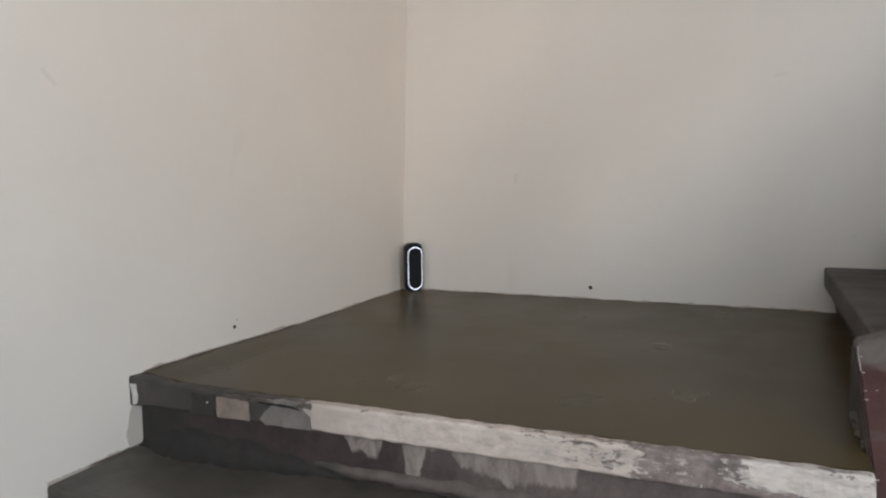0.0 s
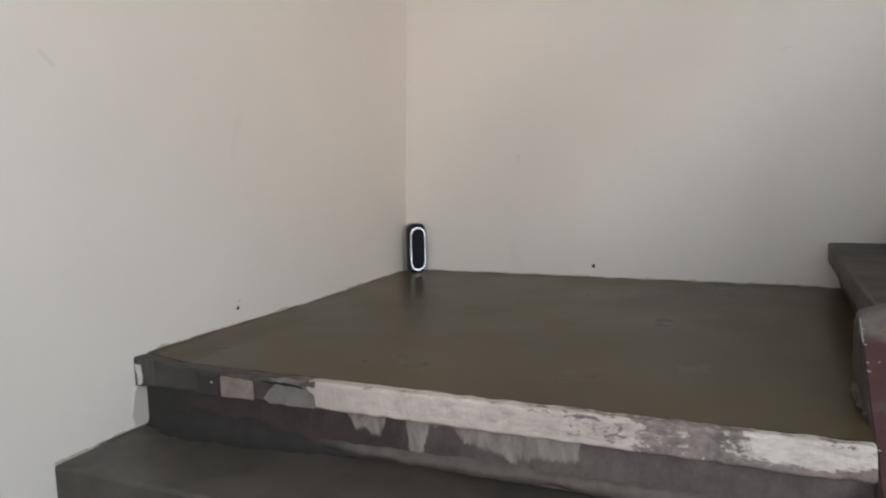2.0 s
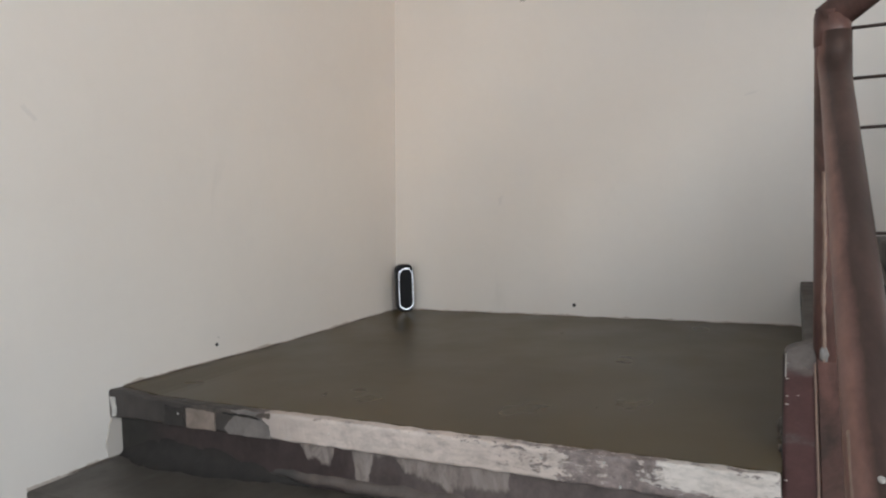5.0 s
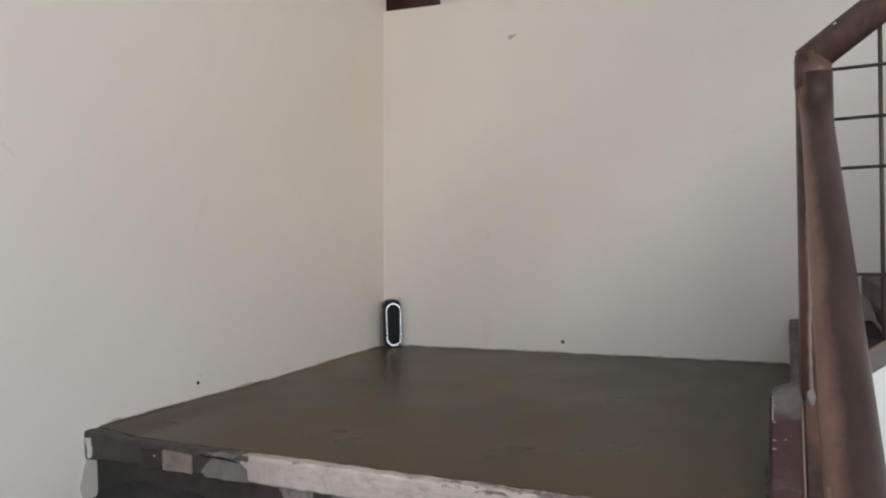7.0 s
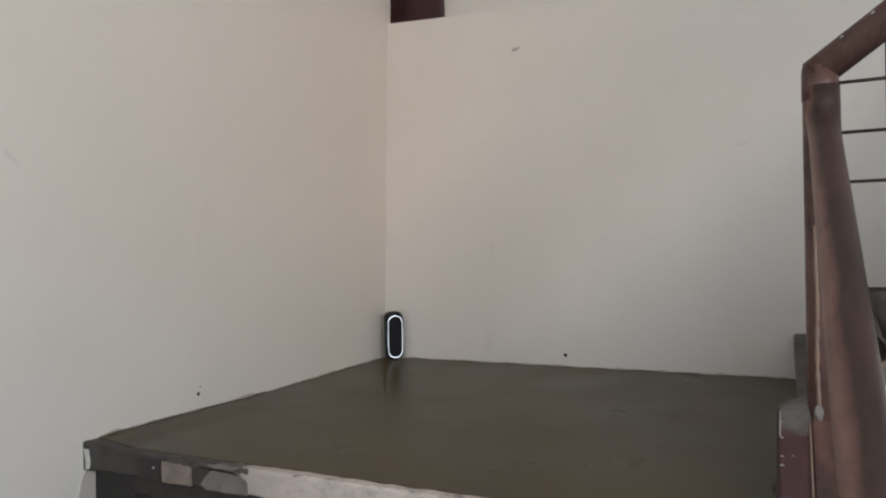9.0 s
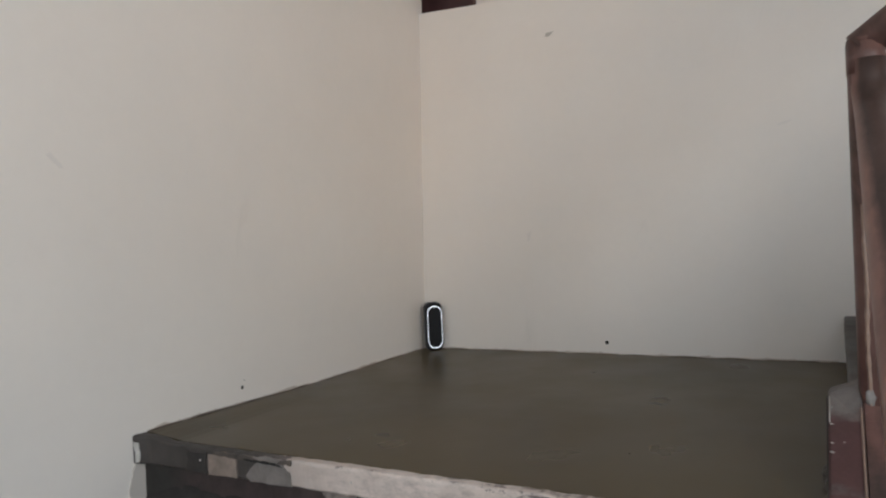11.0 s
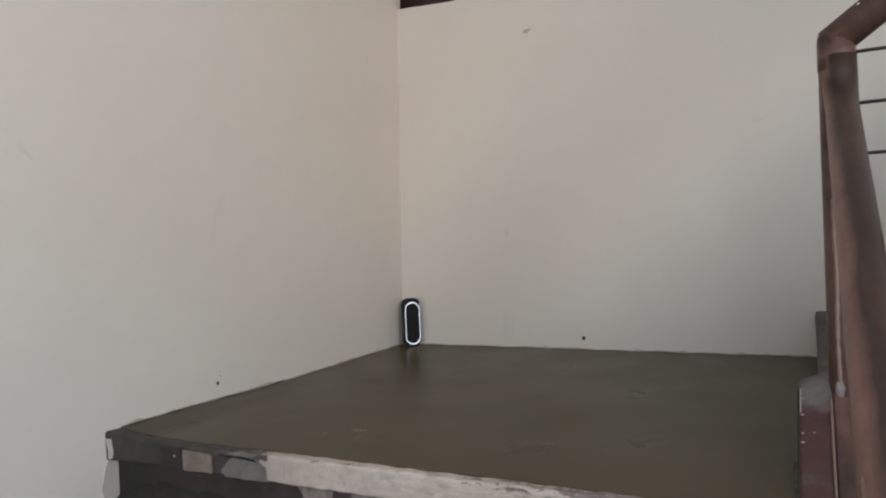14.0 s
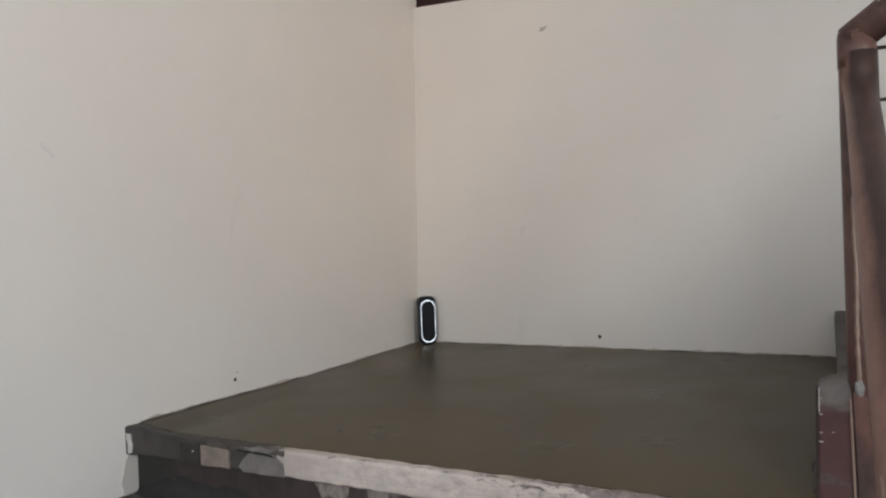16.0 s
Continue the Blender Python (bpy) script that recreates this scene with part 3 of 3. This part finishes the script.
for i, (y, z, r) in enumerate(((-1.25, 0.004, 0.016), (-1.285, 0.006, 0.020), (-1.33, 0.003, 0.014), (-1.40, 0.002, 0.010))):
    b = bmesh.new()
    bmesh.ops.create_icosphere(b, subdivisions=3, radius=r)
    for v in b.verts:
        v.co = Vector((v.co.x * 0.5, v.co.y * 1.2, v.co.z)) * (1 + 0.7 * noise.noise(v.co * 90 + Vector((i, 0, 0)))) + Vector((SX0 - 0.003, y, z))
    b.transform(inv)
    part("mortar_lump", b, STEP, string, "grey mortar lump at the string's foot", True)
b = prism(((-1.165, -0.05), (-1.165, 0.16), (-1.20, string_z(-1.20) + 0.012), (-1.262, string_z(-1.262) - 0.002), (yb, string_z(yb) - 0.004), (yb, string_z(yb) - 0.2), (-1.55, string_z(-1.55) - 0.2)), 0, SX1 + 0.001, 1.778, 0.003)
b.transform(inv)
part("web_plate", b, PIPE, string, "pink-brown painted side plate of the string")
b = tube([(SX0 + 0.003, y, string_z(y) - 0.001 + 0.0016 * noise.noise(Vector((y * 50, 0, 0)))) for y in [-1.21 - 0.01 * i for i in range(7)]], 0.0012, 8)
b.transform(inv)
part("paint_streak", b, WHITE_DRIP, string, "thin pale paint streak on the edge")
b = tube([(SX1 - 0.002, y, string_z(y) + 0.002) for y in (-1.2, -1.4, -1.6, -2.0, -2.6, yb)], 0.0022, 8)
b.transform(inv)
part("bare_edge", b, TAN_EDGE_GLINT, string, "edge rubbed to bare tan metal")
for i, (y, s) in enumerate(((-1.275, 0.0026), (-1.315, 0.0018), (-1.318, 0.0024), (-1.338, 0.0032), (-1.235, 0.0022), (-1.50, 0.0025))):
    b = bmesh.new()
    bmesh.ops.create_icosphere(b, subdivisions=2, radius=s)
    for v in b.verts:
        v.co = Vector((v.co.x * 1.3, v.co.y * 1.6, v.co.z * 0.35)) + Vector((SX0 + 0.006 + 0.02 * (i == 1), y, string_z(y)))
    b.transform(inv)
    part("paint_speck", b, WHITE_DRIP, string, "white paint speck")

NX, NY, NR = 1.722, -1.2, 0.033
KNEE = 0.836
rail = empty("stair_railing", (NX, NY, 0))
tagged(rail, "brown painted steel pipe railing with thin rods", "railing")
inv = Matrix.Translation((-NX, -NY, 0))
b = tube(((NX, NY, 0.02), (NX, NY, 0.3), (NX, NY, KNEE - 0.02), (NX, NY, KNEE + 0.012)), NR, 28)
b.transform(inv)
newel = part("newel_post", b, PIPE, rail, "", True)
b = tube(((NX, NY, KNEE - 0.056), (NX, NY, KNEE + 0.004)), NR + 0.0012, 28)
b.transform(inv)
part("collar", b, PIPE, rail, "", True)
b = tube([(NX - 0.012 + 0.21 * s, NY, KNEE - 0.006 + 0.21 * s * 0.74) for s in (0, 1, 2, 3, 4, 5)], NR, 28)
b.transform(inv)
part("upper_handrail", b, PIPE, rail, "", True)
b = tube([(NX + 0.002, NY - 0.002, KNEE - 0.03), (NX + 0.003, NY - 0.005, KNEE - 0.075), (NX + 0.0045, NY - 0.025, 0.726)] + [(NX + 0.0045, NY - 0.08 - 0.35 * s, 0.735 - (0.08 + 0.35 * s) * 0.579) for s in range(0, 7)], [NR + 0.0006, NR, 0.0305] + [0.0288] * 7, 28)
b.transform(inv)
part("lower_handrail", b, HANDRAIL, rail, "brown pipe handrail with its right side painted in shade", True)
# tan tubes drawn as highlights along the newel and the lower handrail
b = tube([(NX - 0.0135 - 0.001 * math.sin(z * 30), NY - 0.0288 + 0.0022 * noise.noise(Vector((z * 35, 0, 1))), z) for z in [0.12 + 0.008 * i for i in range(52)]], [0.0045 + 0.0018 * noise.noise(Vector((i * 0.35, 7, 0))) for i in range(52)], 8)
b.transform(inv)
part("tan_glint", b, TAN_EDGE_GLINT, rail, "long tan stripe painted as a highlight", True)
b = tube([(NX + 0.0045 - 0.0225, y, 0.735 + 0.579 * (y - NY) + 0.0165 + 0.002 * noise.noise(Vector((y * 30, 2, 0)))) for y in [-2.07 - 0.01 * i for i in range(40)]], 0.003, 8)
b.transform(inv)
part("tan_glint", b, TAN_EDGE_GLINT, rail, "long tan stripe painted as a highlight", True)
b = bmesh.new()
bmesh.ops.create_icosphere(b, subdivisions=3, radius=0.012)
for v in b.verts:
    v.co = Vector((v.co.x * 0.75 * (1 + 0.6 * noise.noise(v.co * 130 + Vector((5, 5, 5)))), v.co.y * 0.2, v.co.z * 1.6 * (1 + 0.5 * noise.noise(v.co * 110)) + 0.007 * noise.noise(v.co * 150))) + Vector((NX - 0.012, NY - NR + 0.002, 0.152))
b.transform(inv)
part("cement_lump", b, DRIP, rail, "pale cement lump at the newel's foot", True)
for z in (0.812, 0.712, 0.613, 0.40):
    b = tube(((NX, NY, z), (NX + 0.5, NY, z + 0.002), (NX + 1.05, NY, z)), 0.0035, 10)
    b.transform(inv)
    part("rod", b, ROD, rail, "thin dark steel rod", True)
for i in range(4):
    x = 1.840 + 0.22 * i
    b = tube(((x, NY + 0.004, 0.24 + 0.74 * (x - 1.80)), (x, NY + 0.004, KNEE + 0.74 * (x - NX))), 0.0042, 10)
    b.transform(inv)
    part("upright_rod", b, ROD, rail, "upright dark steel rod", True)
for i, s in enumerate((0.064, 0.117, 0.33)):
    b = bmesh.new()
    bmesh.ops.create_icosphere(b, subdivisions=2, radius=0.003)
    for v in b.verts:
        v.co = Vector((v.co.x * 1.4, v.co.y * 0.6, v.co.z)) + Vector((NX - 0.012 + s - 0.012, NY - 0.022, KNEE - 0.006 + 0.74 * s + 0.020))
    b.transform(inv)
    part("paint_speck", b, WHITE_DRIP, rail, "white paint speck")

b = bmesh.new()
bmesh.ops.create_icosphere(b, subdivisions=2, radius=0.006)
for v in b.verts:
    v.co = Vector((v.co.x * 0.6, v.co.y * 1.6, v.co.z * 0.4)) + Vector((NX + 0.004, -2.135, 0.735 + 0.579 * (-2.135 - NY) + 0.0325))
b.transform(inv)
part("paint_speck", b, WHITE_DRIP, rail, "white paint speck")

# near string of the upper flight and the white wall under it
def up_z(x):
    return 0.235 + 0.75 * (x - 1.80)


up_string = empty("upper_stair_string", (1.76, -1.19, 0.2))
tagged(up_string, "grey-brown steel string beside the upper steps", "stair string")
inv = Matrix.Translation((-1.76, 1.19, -0.2))
b = prism(((1.76, up_z(1.76)), (2.85, up_z(2.85)), (2.85, up_z(2.85) - 0.045), (1.76, up_z(1.76) - 0.045)), 1, -1.205, UP_END - 0.001, 0.002)
b.transform(inv)
part("string_plate", b, GREY_COAT, up_string)
b = tube([(x, -1.205, up_z(x)) for x in (1.76, 2.3, 2.85)], 0.004, 8)
b.transform(inv)
part("bare_edge", b, TAN_EDGE_GLINT, up_string, "edge rubbed to bare tan metal")
b = prism(((1.756, FLOOR_Z), (1.756, up_z(1.756) - 0.047), (2.85, up_z(2.85) - 0.047), (2.85, FLOOR_Z)), 1, -1.2, UP_END - 0.003, 0)
tagged(part("wall_under_stair", b, SIDE_WALL), "bright white wall closing the side of the upper stair", "wall", kind="structure")

# ---- red column on the ledge ----
b = box(-0.072, 0.257, LEDGE - 0.012, LEDGE + 0.028, 1.40, 3.195, 0.003)
column = tagged(part("steel_column", b, COLUMN), "dark red painted steel column standing on the wall ledge", "column")

# ---- marks on the walls ----
part("drill_hole", disc((0.838, 0.0, 0.047), (0, -1, 0), 0.0075, 0.02), HOLE, wall_back, "small dark drill hole")
part("drill_hole", disc((0.0, -1.16, 0.058), (1, 0, 0), 0.006, 0.02), HOLE, wall_left, "small dark drill hole")
part("drill_hole", disc((0.0, -1.15, 0.079), (1, 0, 0), 0.0018, 0.02), HOLE, wall_left, "tiny dark hole")
part("plaster_chip", blob(((0.635, 1.300), (0.652, 1.300), (0.672, 1.318), (0.640, 1.317)), 0.0012, pose(0, 0, 0), 0.002, 5), CHIP, wall_back, "grey chipped spot in the plaster")
part("plaster_patch", blob(((1.895, 0.166), (1.93, 0.166), (1.932, 0.215), (1.92, 0.248), (1.893, 0.254)), 0.0025, pose(0, 0, 0), 0.004, 9), PATCH_PLASTER, wall_back, "grey-white plaster patch under the step")
for x0, x1, h, k in ((1.36, 1.41, 0.003, 8), (1.715, 1.84, 0.0035, 9), (1.80, 1.94, 0.0055, 10)):
    part("crack", blob(((x0, ledge_z(x0) - 0.004), ((x0 + x1) / 2, ledge_z((x0 + x1) / 2) - 0.004 - h / 2), (x1, ledge_z(x1) - 0.002), ((x0 + x1) / 2, ledge_z((x0 + x1) / 2) - 0.004 + h / 2)), 0.001, pose(0, 0, 0), 0.003, k), GRIME, wall_back, "thin dark crack along the ledge")


def foot_smear(length, put, seed, low=0.001, high=0.010):
    """A ragged band of dirty cement wiped on the foot of a wall; put turns (along, height, out) into a place."""
    b = bmesh.new()
    n = int(length / 0.006)
    rows = []
    for i in range(n + 1):
        u = length * i / n
        f = 0.5 + 0.7 * noise.noise(Vector((u * 6, seed, 0))) + 0.5 * noise.noise(Vector((u * 24, seed, 4))) + 0.5 * noise.noise(Vector((u * 80, seed, 8)))
        h = low + (high - low) * max(0.0, f) ** 1.5
        rows.append([b.verts.new(put(u, z, o)) for z, o in ((-0.004, 0.0009), (h, 0.0009), (h + 0.001, -0.001))])
    for p, q in zip(rows, rows[1:]):
        b.faces.new((p[0], q[0], q[1], p[1]))
        b.faces.new((p[1], q[1], q[2], p[2]))
    return b


part("cement_smear", foot_smear(1.62, lambda u, z, o: (0.03 + u, -o, z), 3), SMEAR, wall_back, "dirty pinkish cement smear along the floor")
part("cement_smear", foot_smear(1.49, lambda u, z, o: (o, -0.03 - u, z + 0.013 * step01((u - 0.67) / 0.8)), 9), SMEAR, wall_left, "dirty pinkish cement smear along the floor")
part("cement_smear", foot_smear(0.24, lambda u, z, o: (o, LAND_Y - 0.02 - u, z - RISE), 15), SMEAR, wall_left, "dirty pinkish cement smear along the step")


def skirt_line(name, points, across, parent, seed):
    """A thin uneven line of cement and grime where floor and wall meet."""
    b = tube(points, 0.0028, 8)
    for v in b.verts:
        v.co += Vector(across) * (0.003 * noise.noise(v.co * 14 + Vector((seed, 0, 0)))) + Vector((0, 0, 0.0035 * noise.noise(v.co * 11 + Vector((0, seed, 0)))))
    return part(name, b, GRIME, parent, "uneven line of grime and cement along the wall")


skirt_line("grime_line", [(0.02 + 0.03 * i, 0.001, 0.0) for i in range(56)], (0, 1, 0), wall_back, 2)
skirt_line("grime_line", [(-0.001, -0.02 - 0.03 * i, 0.013 * step01((0.03 * i - 0.68) / 0.8)) for i in range(51)], (1, 0, 0), wall_left, 5)
skirt_line("grime_line", [(-0.001, LAND_Y - 0.03 * i, -RISE) for i in range(9)], (1, 0, 0), wall_left, 7)


for name, shape, m, wall in (("scuff", ((-1.775, 0.745), (-1.765, 0.75), (-1.735, 0.715), (-1.745, 0.712)), pose(0.0200, 0, 0, 0, 0, 90), wall_left),
                             ("scuff", ((0.515, 0.50), (0.535, 0.505), (0.53, 0.47), (0.518, 0.465)), pose(0, 0, 0), wall_back),
                             ("scuff", ((1.485, 0.845), (1.535, 0.858), (1.532, 0.852), (1.49, 0.838)), pose(0, 0, 0), wall_back),
                             ("scuff", ((1.755, 0.275), (1.768, 0.287), (1.770, 0.279), (1.76, 0.272)), pose(0, 0, 0), wall_back)):
    part(name, blob(shape, 0.0004, m, 0.004, 12), SCUFF, wall, "faint grey scuff on the plaster")


# ---- portable speaker in the corner ----
def stadium(w, h, n=14):
    r, pts = w / 2, []
    for cz, a0 in ((h / 2 - r, 0.0), (-h / 2 + r, math.pi)):
        for k in range(n + 1):
            a = a0 + math.pi * k / n
            pts.append((r * math.cos(a), cz + r * math.sin(a)))
    return pts


def round_rect(w, h, r, n=8):
    pts = []
    for cx, cz, a0 in ((w / 2 - r, h / 2 - r, 0), (-w / 2 + r, h / 2 - r, 90), (-w / 2 + r, -h / 2 + r, 180), (w / 2 - r, -h / 2 + r, 270)):
        for k in range(n + 1):
            a = radians(a0 + 90 * k / n)
            pts.append((cx + r * math.cos(a), cz + r * math.sin(a)))
    return pts


def loft(sections):
    """Join outlines of equal length, each with its depth, into a closed body; front at the lowest y."""
    b = bmesh.new()
    rings = [[b.verts.new((x, y, z)) for x, z in pts] for pts, y in sections]
    n = len(rings[0])
    for a, c in zip(rings, rings[1:]):
        for i in range(n):
            b.faces.new((a[i], a[(i + 1) % n], c[(i + 1) % n], c[i]))
    b.faces.new(rings[0])
    b.faces.new(rings[-1][::-1])
    return b


SW, SH, SD = 0.080, 0.213, 0.048
speaker = empty("portable_speaker", (0.069, -0.051, 0.0))
speaker.rotation_euler = (0, 0, radians(46))
tagged(speaker, "black portable speaker with glowing oval ring standing in the corner", "speaker")
bpy.context.view_layer.update()
lift = Matrix.Translation((0, 0, SH / 2 + 0.001))
b = loft(((round_rect(SW - 0.008, SH - 0.008, 0.024), -SD / 2), (round_rect(SW - 0.002, SH - 0.002, 0.027), -SD / 2 + 0.003),
          (round_rect(SW, SH, 0.028), -SD / 2 + 0.008), (round_rect(SW, SH, 0.028), SD / 2 - 0.016), (round_rect(SW - 0.026, SH - 0.02, 0.022), SD / 2)))
b.transform(lift)
part("body", b, BLACK, speaker)
outer, inner = stadium(0.0650, 0.187), stadium(0.0630, 0.181)
b = bmesh.new()
rings = []
for pts, y in ((outer, -SD / 2 + 0.001), (outer, -SD / 2 - 0.002), (inner, -SD / 2 - 0.002), (inner, -SD / 2 + 0.001)):
    rings.append([b.verts.new((x, y, z)) for x, z in pts])
n = len(outer)
for a, c in zip(rings, rings[1:] + rings[:1]):
    for i in range(n):
        b.faces.new((a[i], a[(i + 1) % n], c[(i + 1) % n], c[i]))
b.transform(lift @ Matrix.Translation((0.002, 0, -0.004)))
part("light_ring", b, RING, speaker, "thin glowing oval light ring")
b = loft(((stadium(0.055, 0.175), -SD / 2 - 0.0022), (stadium(0.061, 0.182), -SD / 2 - 0.0005), (stadium(0.061, 0.182), -SD / 2 + 0.001)))
b.transform(lift @ Matrix.Translation((0.002, 0, -0.004)))
grille = part("grille", b, GRILLE, speaker, "black mesh grille")
for z in (-0.070, 0.062):
    b = tube(((-SW / 2 + 0.002, -0.010, z), (-SW / 2 - 0.0015, -0.010, z)), 0.003, 10)
    b.transform(lift)
    part("screw", b, SCREW, speaker, "small shiny screw")
